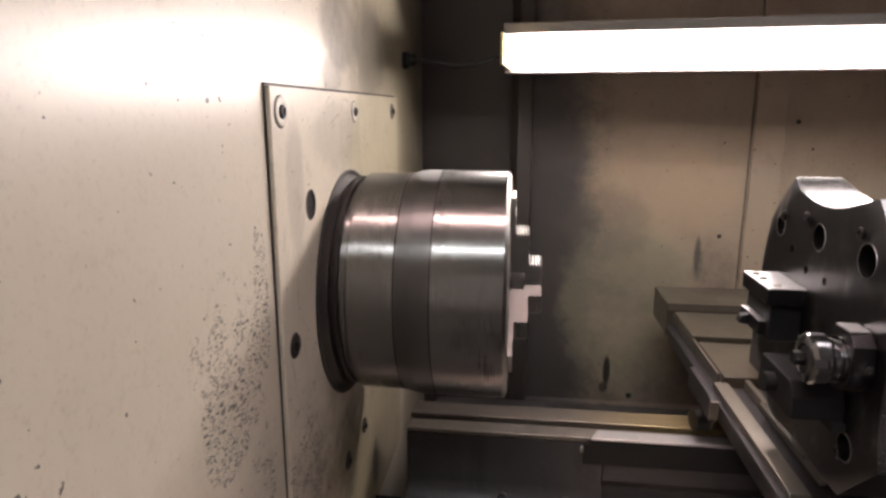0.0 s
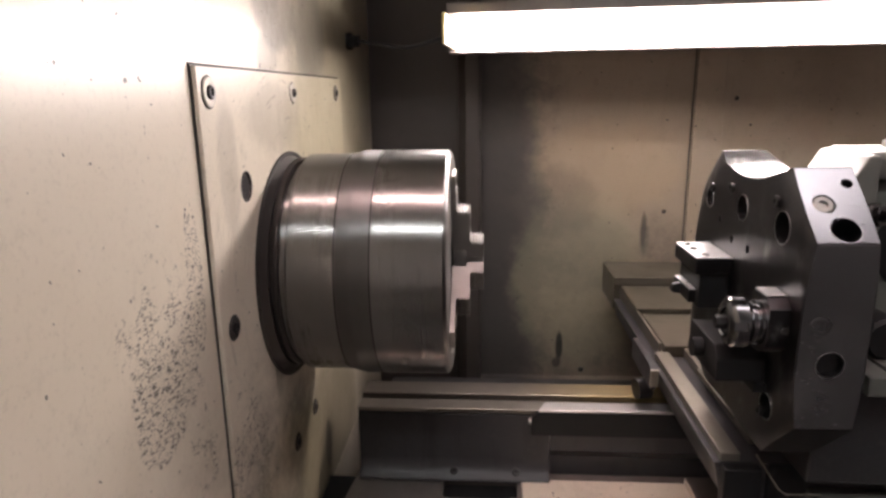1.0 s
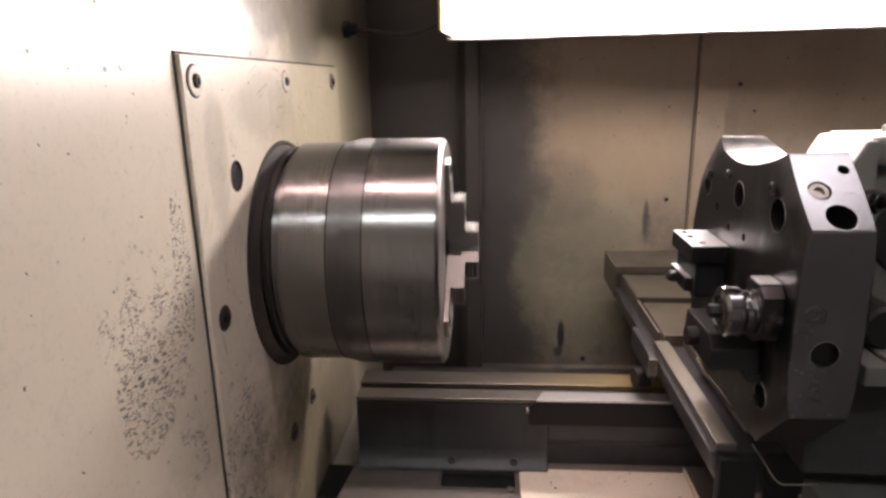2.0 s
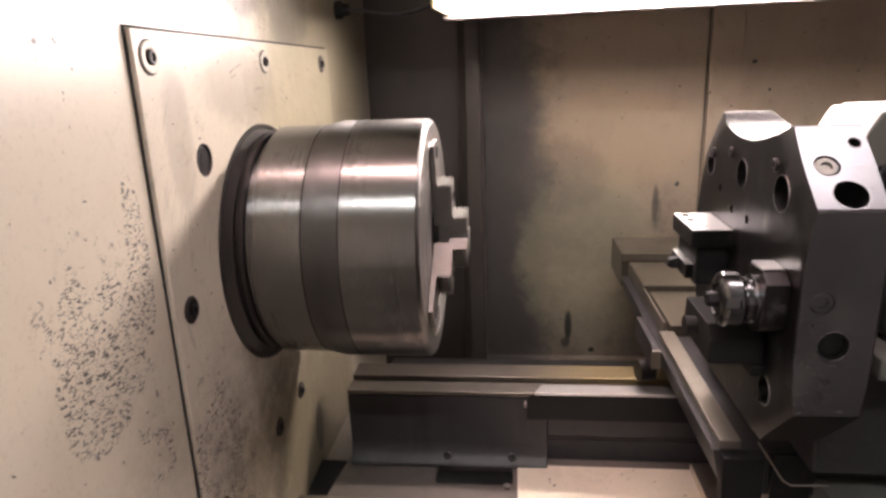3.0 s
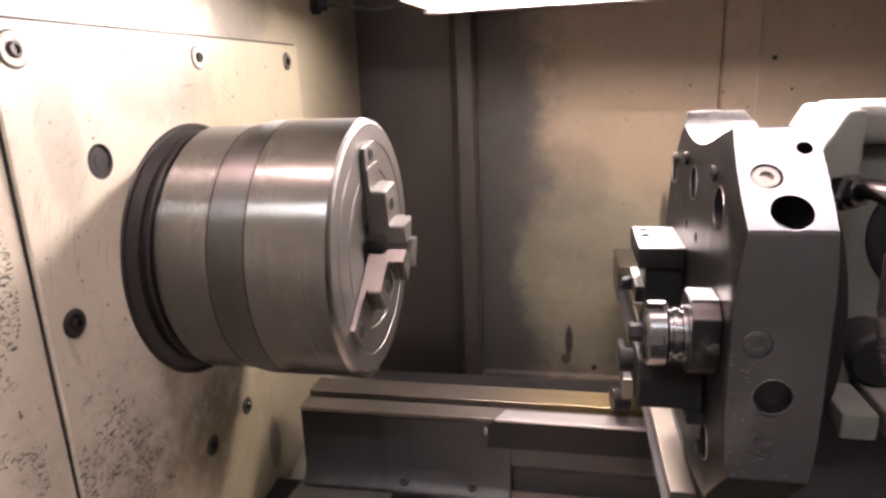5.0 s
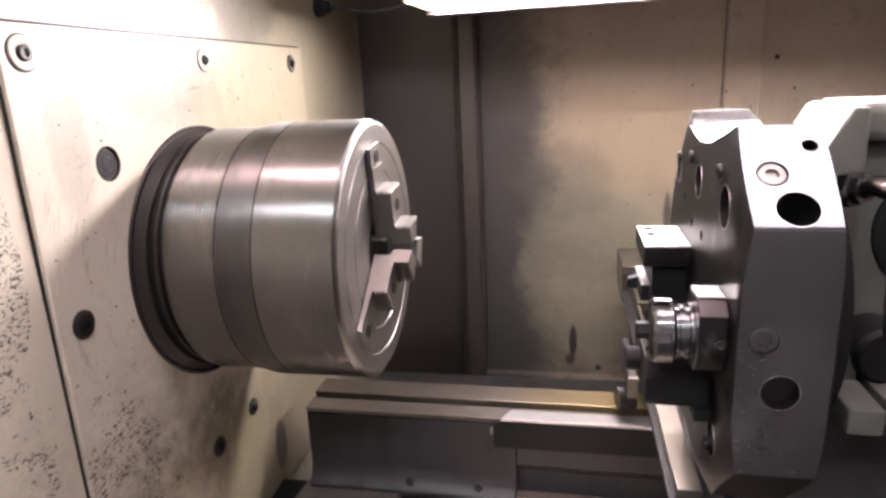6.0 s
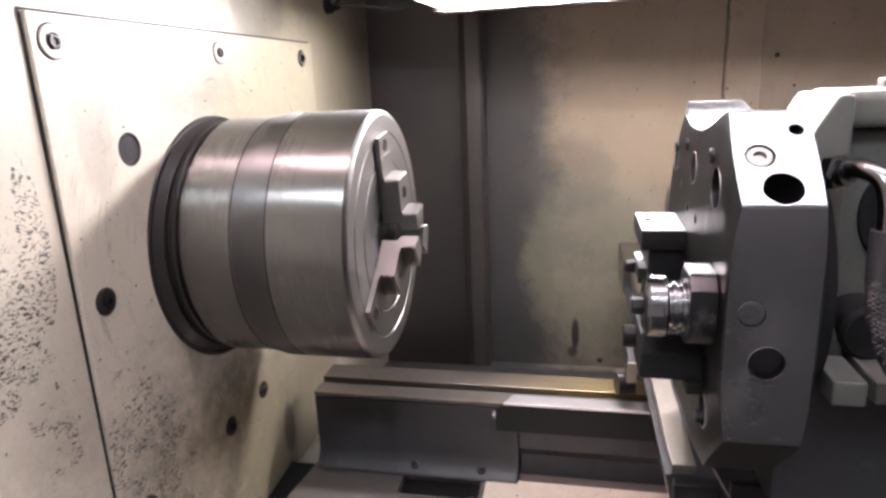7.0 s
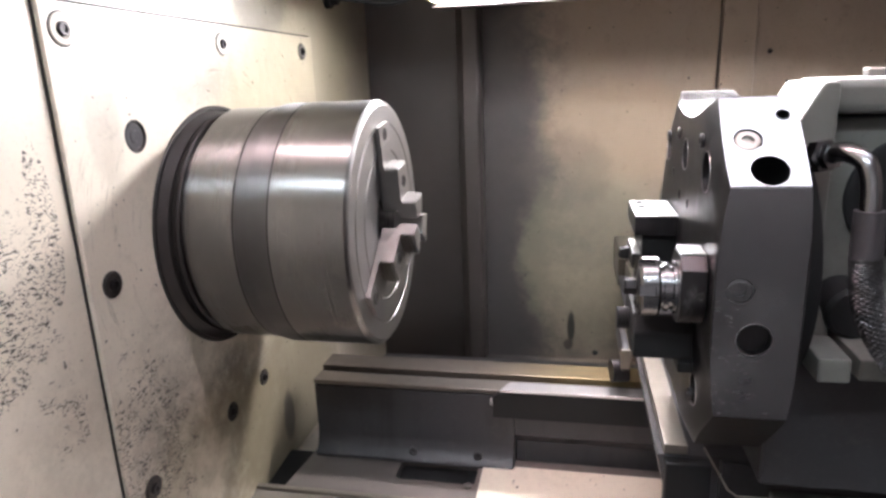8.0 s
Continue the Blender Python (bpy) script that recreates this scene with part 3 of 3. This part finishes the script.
for x in (0.0, 0.087):
    s = turned([(0, 0.0055), (0.002, 0.0055), (0.003, 0.0045), (0.003, 0.0028), (0.001, 0.0025), (0.001, 0)], (x, 0.7655, 0.6745), (0, -1, 0.25), n=20)
    thing("bed_screw", s, BLACK_STEEL, "recessed socket screw in the bed casting", "screw", "bed screws")

# ---- cross slide ----
slide = hub("cross_slide", (0.45, 0.80, 0.78), "long steel cross slide with way covers", "cross slide")
part("saddle", prism([(0.295, 0.774), (0.285, 0.79), (0.278, 0.822), (1.0, 0.822), (1.0, 0.774)], 0.566, 1.10, "y", 0.002), CAST_DARK, slide, "dark cast saddle")
part("rail", box(0.284, 0.304, 0.566, 0.83, 0.8225, 0.832, 0.001), RAIL_STEEL, slide, "bright scraped rail")
part("rear_cover", box(0.279, 0.70, 1.105, 1.222, 0.80, 0.860, 0.003), OILY_COVER, slide, "painted sheet rear cover")
part("cover_lip", box(0.280, 0.70, 1.1015, 1.1045, 0.848, 0.8612, 0.0008), RAIL_STEEL, slide, "bright worn cover edge")
part("middle_cover", box(0.291, 0.70, 0.975, 1.104, 0.80, 0.846, 0.002), OILY_COVER, slide, "painted sheet cover")
part("front_cover", box(0.300, 0.70, 0.835, 0.974, 0.80, 0.838, 0.002), OILY_COVER, slide, "oily steel cover")
part("inner_rail", box(0.326, 0.333, 0.60, 0.834, 0.8225, 0.836, 0.001), RAIL_STEEL, slide, "thin inner rail")
part("guard", prism([(0.318, 0.625), (0.345, 0.620), (0.348, 0.735), (0.338, 0.742), (0.322, 0.752), (0.316, 0.750)], 0.8365, 0.842, "z", 0.001), OILY_COVER, slide, "bent brown sheet guard")
part("side_channel", prism([(0.2905, 0.8223), (0.2905, 0.842), (0.2945, 0.842), (0.2945, 0.8262), (0.2995, 0.8262), (0.2995, 0.8223)], 0.835, 1.104, "y", 0.0005), RAIL_STEEL, slide, "folded steel side channel")
part("wiper", prism([(0.76, 0.806), (0.76, 0.834), (0.775, 0.839), (0.872, 0.836), (0.872, 0.806)], 0.262, 0.270, "x", 0.0015), CAST_DARK, slide, "dark wiper plate")
part("wiper_end", box(0.2605, 0.2715, 0.7555, 0.7605, 0.812, 0.836, 0.0008), RAIL_STEEL, slide, "bright worn wiper end")
part("stop_bolt", rod((0.272, 0.80, 0.79), (-1, -0.2, 0), 0.014, 0.02, 24), BLACK_STEEL, slide)

part("front_block", box(0.2842, 0.322, 0.552, 0.5655, 0.70, 0.8215, 0.002), BLACK_TOOL, slide, "dark front block")
chip_guard = hub("chip_guard", (0.335, 0.60, 0.74), "bent sheet chip guard under the turret", "guard")
part("side_sheet", box(0.331, 0.3325, 0.560, 0.650, 0.74, 0.8215, 0.0004), BLACK_STEEL, chip_guard, "bent side sheet")
part("front_sheet", box(0.331, 0.366, 0.5585, 0.5598, 0.74, 0.8215, 0.0004), BLACK_STEEL, chip_guard, "bent front sheet")
part("bright_edge", tube([(0.315, 0.557, 0.837), (0.3325, 0.54, 0.809), (0.339, 0.538, 0.805), (0.372, 0.538, 0.806)], 0.0009, 8), RAIL_STEEL, chip_guard, "bright worn sheet edge")
thing("step_plate", box(0.372, 0.48, 0.48, 0.5655, 0.76, 0.796, 0.002), CAST_GREEN, "grey painted step in front of the saddle", "step")

# ---- turret ----
TC = (0.589, 0.9990)
X0, X1 = 0.2915, 0.3470


def ring_point(y, z):
    return (TC[0] + y, TC[1] + z)


A, H = 0.131, 0.078     # half the width over the long flats, half a long flat
outline = [(-A, -H), (-A, H), (-H, A)]
outline += [(-H + 2 * H * k / 16, A - 0.0175 * (1 - (2 * k / 16 - 1) ** 2)) for k in range(1, 16)]
outline += [(H, A), (A, H), (A, -H), (H, -A)]
outline += [(H - 2 * H * k / 12, -A + 0.010 * (1 - (2 * k / 12 - 1) ** 2)) for k in range(1, 12)] + [(-H, -A)]
outline = [(y * 1.09 if y > 0 else y, z) for y, z in outline]
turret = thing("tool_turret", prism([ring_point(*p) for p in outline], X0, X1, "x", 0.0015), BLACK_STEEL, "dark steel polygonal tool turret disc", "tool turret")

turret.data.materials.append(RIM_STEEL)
turret.data.materials.append(BLACK_TOOL)   # the rim lighter and smoother, the face black oxide, downward faces blackened as painted shade
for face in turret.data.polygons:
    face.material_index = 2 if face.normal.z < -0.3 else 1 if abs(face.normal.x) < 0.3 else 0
# both faces run back as a shallow cone beyond the tool circle
cut(turret, turned([(X0 - 0.0003, 0.130), (X0 + 0.0120, 0.175), (X0 - 0.02, 0.175), (X0 - 0.02, 0.130), (X0 - 0.0003, 0.130)], (0, *TC), n=128),
    turned([(X1 + 0.0003, 0.131), (X1 - 0.0084, 0.175), (X1 + 0.02, 0.175), (X1 + 0.02, 0.131), (X1 + 0.0003, 0.131)], (0, *TC), n=128))

# bores and pockets of the turret
FACET = Vector((0, -1, 1)).normalized()   # outward from the sloping facet
facet_bores = [(0.3214, 0.4672, 1.0862, 0.0116, 0.03), (0.3115, 0.4847, 1.1037, 0.0090, 0.0040), (0.3345, 0.4988, 1.1178, 0.0046, 0.02)]
cutters = []
for x, y, z, r, deep in facet_bores:
    c = Vector((x, y, z)) + FACET * 0.01
    cutters.append(rod(c, -FACET, r, deep + 0.01, 40))
cutters.append(rod((0.3185, 0.44, 0.9775), (0, 1, 0), 0.0108, 0.026, 40))
cutters.append(rod((0.3075, 0.44, 1.0105), (0, 1, 0), 0.0084, 0.0200, 40))
slots = [(0.592, 1.082, 0.0125), (0.506, 1.080, 0.0140), (0.682, 1.078, 0.0110), (0.500, 0.920, 0.0120)]
for y, z, r in slots:
    cutters.append(rod((X0 - 0.01, y, z), (1, 0, 0), r, 0.028, 40))
for y, z in ((0.611, 1.046), (0.571, 1.045), (0.648, 1.06), (0.52, 0.945)):
    cutters.append(rod((X0 - 0.01, y, z), (1, 0, 0), 0.0042, 0.02, 20))
cut(turret, *cutters)


def socket_bolt(name, centre, way, r, tall, parent, material=SCREW):
    way = Vector(way).normalized()
    part(name, turned([(0, 0), (0, r), (tall * 0.85, r), (tall, r * 0.9), (tall, r * 0.5), (tall * 0.35, r * 0.45), (tall * 0.35, 0)], centre, way, 28), material, parent)


socket_bolt("plug_bolt", Vector((0.3115, 0.4847, 1.1037)) - FACET * 0.0042, FACET, 0.0079, 0.0036, turret, SCREW)
socket_bolt("plug_bolt", (0.3075, 0.4602, 1.0105), (0, -1, 0), 0.0080, 0.0020, turret, RIM_STEEL)
for y, z in ((0.619, 1.097), (0.518, 1.100), (0.672, 1.090), (0.506, 0.912)):
    socket_bolt("clamp_screw", (X0 - 0.0005, y, z), (-1, 0, 0), 0.0052, 0.0028, turret, BLACK_STEEL)

def bore_rim(centre, way, r, parent):
    part("bore_rim", turned([(-0.0004, r), (0.0003, r), (0.0003, r + 0.0004), (-0.0004, r + 0.0006), (-0.0004, r)], centre, way, 40), FACET_STEEL, parent, "bright chamfered rim")


bore_rim((0.3214, 0.4672, 1.0862), FACET, 0.0116, turret)
bore_rim((0.3345, 0.4988, 1.1178), FACET, 0.0046, turret)
bore_rim((0.3185, 0.4581, 0.9775), (0, -1, 0), 0.0108, turret)
for y, z, r in slots:
    bore_rim((X0, y, z), (-1, 0, 0), r, turret)

# ---- turret housing ----
house = hub("turret_housing", (0.50, 0.60, 0.80), "grey-green cast turret housing behind the tool disc", "turret housing")
part("hub_ring", turned([(0.3472, 0), (0.3472, 0.104), (0.350, 0.106), (0.354, 0.104), (0.366, 0.100), (0.366, 0)], (0, *TC), n=72), BLACK_TOOL, house, "black bearing ring")
part("cheek", prism([(0.353, 0.9365), (0.353, 1.108), (0.369, 1.137), (0.3795, 1.137), (0.3795, 1.112), (0.3795, 1.09), (0.379, 0.985), (0.390, 0.957), (0.390, 0.9365)], 0.531, 0.617, "y", 0.003), CAST_GREEN, house, "pale grey-green cast cheek")
part("body", prism([(0.566, 0.9365), (0.560, 0.96), (0.560, 1.10), (0.566, 1.112), (0.625, 1.112), (0.640, 1.09), (0.80, 1.09), (0.80, 0.9365)], 0.3803, 0.95, "x", 0.004), CAST_GREEN, house, "grey-green cast body")
part("top_block", prism([(0.548, 1.1135), (0.545, 1.118), (0.545, 1.134), (0.550, 1.1385), (0.624, 1.1385), (0.626, 1.1135)], 0.3805, 0.95, "x", 0.003), CAST_GREEN, house, "raised cast top block")
part("foot", box(0.368, 0.390, 0.485, 0.5305, 0.9365, 0.955, 0.003), CAST_GREEN, house, "cast foot")
part("foot", box(0.396, 0.45, 0.490, 0.560, 0.9365, 0.953, 0.003), CAST_GREEN, house, "cast foot")
part("cap", turned([(0, 0.010), (0.0055, 0.010), (0.0065, 0.0088), (0.0065, 0)], (0.428, 0.60, 1.1384), (0, 0, 1), 6), SCREW, house, "hexagonal steel bolt head")
part("base", box(0.352, 0.95, 0.53, 0.90, 0.8225, 0.936, 0.004), CAST_DARK, house, "dark base casting")

part("port", turned([(0, 0.046), (0.003, 0.046), (0.004, 0.044), (0.004, 0.040), (0.0008, 0.039), (0.0008, 0)], (0.445, 0.5602, 1.052), (0, -1, 0), 56), BLACK_TOOL, house, "dark round port")
part("cable_boss", turned([(0, 0.020), (0.030, 0.020), (0.034, 0.017), (0.034, 0)], (0.405, 0.5602, 0.972), (0, -1, 0), 40), BLACK_TOOL, house, "black round boss")

# coolant elbow and braided hose
hose = hub("coolant_hose", (0.366, 0.50, 1.09), "braided coolant hose on a bent steel elbow", "hose")
part("elbow_nut", turned([(0, 0), (0, 0.0115), (0.007, 0.0115), (0.008, 0.009), (0.013, 0.009), (0.014, 0)], (0.362, 0.512, 1.089), (0.5, -1, 0.15), 6), CHROME, hose, "hexagonal union nut")
part("elbow", tube(bend([(0.366, 0.505, 1.090), (0.371, 0.492, 1.094), (0.379, 0.481, 1.089), (0.382, 0.476, 1.076), (0.382, 0.473, 1.058)]), 0.0062, 18), CHROME, hose, "bent steel elbow pipe")
part("ferrule", turned([(0, 0), (0, 0.0088), (0.030, 0.0092), (0.031, 0.008), (0.031, 0)], (0.382, 0.473, 1.060), (0.02, -0.03, -1), 24), CAST_DARK, hose, "crimped grey ferrule")
line = bend([(0.3826, 0.472, 1.030), (0.385, 0.469, 1.005), (0.395, 0.466, 0.978), (0.415, 0.466, 0.955), (0.45, 0.470, 0.942), (0.50, 0.48, 0.938), (0.56, 0.49, 0.937)], 10)
part("hose", tube(line, 0.0085, 20), RUBBER, hose, "dark hose under its braid")
for sense in (1, -1):
    for k in range(11):
        strand, turn0 = [], 2 * math.pi * k / 11
        for i, p in enumerate(line):
            way = (line[min(i + 1, len(line) - 1)] - line[max(i - 1, 0)]).normalized()
            a = (Vector((0, 1, 0)) - way * way.y).normalized()
            b = way.cross(a)
            t = turn0 + sense * i * 0.50
            strand.append(p + 0.0087 * (a * math.cos(t) + b * math.sin(t)))
        part("braid_strand", tube(bend(strand, 2), 0.0008, 5), BLACK_STEEL, hose)

# ---- tools on the turret's face ----
tool = hub("turning_tool", (0.296, 0.63, 1.0), "black turning tool holder with steel clamp block", "tool holder")
part("clamp_block", box(0.255, 0.2910, 0.600, 0.673, 1.012, 1.0282, 0.0012), BLACK_STEEL, tool, "dark steel clamp block")
# thin pale plate: the block's top is brighter than its sides
part("bright_top", box(0.2556, 0.2908, 0.6006, 0.6724, 1.0276, 1.0290, 0.0003), FACET_STEEL, tool, "bright top face")
part("shank", box(0.262, 0.2910, 0.606, 0.672, 0.974, 1.0118, 0.001), BLACK_TOOL, tool, "black tool shank")
part("lower_block", box(0.255, 0.270, 0.616, 0.670, 0.977, 0.991, 0.001), BLACK_STEEL, tool, "dark steel lower block")
part("insert_arm", prism([(0.255, 0.990), (0.247, 0.988), (0.245, 0.981), (0.249, 0.979), (0.256, 0.979)], 0.642, 0.652, "y", 0.0008), BLACK_TOOL, tool, "black insert arm")
for x, y in ((0.264, 0.660), (0.264, 0.640), (0.268, 0.614)):
    socket_bolt("clamp_bolt", (x, y, 1.0288), (0, 0, 1), 0.0040, 0.0014, tool, HOLE_DARK if y > 0.62 else SCREW)
part("bright_top", box(0.2556, 0.2694, 0.6166, 0.6694, 0.9904, 0.9916, 0.0003), FACET_STEEL, tool, "bright top face")
socket_bolt("set_screw", (0.262, 0.640, 0.9912), (0, 0, 1), 0.0022, 0.0008, tool, HOLE_DARK)

collet = hub("collet_holder", (0.296, 0.495, 1.0), "bright collet chuck in a block holder", "collet holder")
CY, CZ = 0.493, 1.001
block_side = [(CY - 0.0125, 1.027), (CY - 0.0215, 1.019)] + [(CY + 0.0225 * math.cos(radians(a)), 0.9985 + 0.0225 * math.sin(radians(a))) for a in range(165, 376, 15)] + [(CY + 0.0215, 1.019), (CY + 0.0125, 1.027)]
part("block", prism(block_side, 0.274, 0.2910, "x", 0.0008), BLACK_STEEL, collet, "ground steel block")
part("top_face", box(0.2745, 0.2908, CY - 0.0118, CY + 0.012, 1.0272, 1.0285, 0.0003), FACET_STEEL, collet, "bright top face")
part("neck", turned([(0.262, 0), (0.262, 0.0155), (0.265, 0.0155), (0.265, 0.0175), (0.268, 0.0175), (0.268, 0.0155), (0.271, 0.0155), (0.271, 0.019), (0.2741, 0.019), (0.2741, 0)], (0, CY, CZ), n=48), CHROME, collet, "grooved steel neck").modifiers.clear()
nut = part("nut", turned([(0.2560, 0.0), (0.2560, 0.0105), (0.2470, 0.0118), (0.2462, 0.0130), (0.2468, 0.0165), (0.2485, 0.0200), (0.2505, 0.0215), (0.2605, 0.0215), (0.262, 0.0205), (0.262, 0)], (0, CY, CZ), n=64), CHROME, collet, "bright slotted clamping nut")
slots_cut = []
for k in range(6):
    slot = box(0.2440, 0.2588, -0.0036, 0.0036, 0.0192, 0.0240)
    slot.transform(Matrix.Translation((0, CY, CZ)) @ Matrix.Rotation(radians(60 * k + 22), 4, "X"))
    slots_cut.append(slot)
cut(nut, *slots_cut).modifiers.clear()
part("collet", turned([(0.2478, 0), (0.2478, 0.0050), (0.2478, 0.0100), (0.2561, 0.0104)], (0, CY, CZ), n=32), HOLE_DARK, collet, "dark spring collet")
part("drill_stub", turned([(0.239, 0), (0.239, 0.0052), (0.2400, 0.0062), (0.2482, 0.0062), (0.2482, 0)], (0, CY, CZ), n=6), BLACK_TOOL, collet, "black hexagonal stub")
socket_bolt("set_screw", (0.287, CY - 0.0222, 1.001), (0, -1, 0), 0.0034, 0.0010, collet, HOLE_DARK)

under = hub("boring_holder", (0.296, 0.54, 0.95), "black boring bar holder below the collet chuck", "tool holder")
part("block", prism([(0.505, 0.940), (0.505, 0.960), (0.515, 0.972), (0.580, 0.972), (0.585, 0.940)], 0.248, 0.2910, "x", 0.002), BLACK_TOOL, under)
part("bar_end", rod((0.2485, 0.545, 0.957), (-1, 0, 0), 0.009, 0.010, 24), BLACK_TOOL, under)
part("flange", box(0.280, 0.2912, 0.50, 0.60, 0.932, 0.9402, 0.001), BLACK_TOOL, under)

# ---- the workshop round the machine ----
thing("floor", box(-4, 5, -4.5, 4, -0.05, 0.0), CONCRETE, "grey workshop floor", "floor", kind="structure")
thing("ceiling", box(-4, 5, -4.5, 4, 3.2, 3.3), ROOM_PAINT, "plain workshop ceiling", "ceiling", kind="structure")
for name, b in (("wall_south", (-4, 5, -4.6, -4.5)), ("wall_back", (-4, 5, 4, 4.1)), ("wall_left", (-4.1, -4, -4.5, 4)), ("wall_right", (5, 5.1, -4.5, 4))):
    thing(name, box(*b, 0, 3.2), ROOM_PAINT, "plain workshop wall", "wall", kind="structure")
thing("machine_base", box(W - 0.04, 1.30, -0.28, BACK + 0.03, 0.0, 0.4195), SHADE_PAINT, "painted lathe base cabinet", "machine base", kind="structure")
thing("ceiling_light", box(-2.2, 0.6, -1.52, -1.44, 3.12, 3.18, 0.01), TUBE_WHITE, "lit white ceiling tube light", "ceiling light")
thing("ceiling_light", box(-2.2, 0.5, 0.10, 0.20, 3.12, 3.18, 0.01), TUBE_PINK, "lit warm ceiling tube light", "ceiling light")
thing("ceiling_light", box(0.65, 1.50, 0.06, 0.42, 3.12, 3.18, 0.01), PANEL_WHITE, "lit white ceiling panel light", "ceiling light")
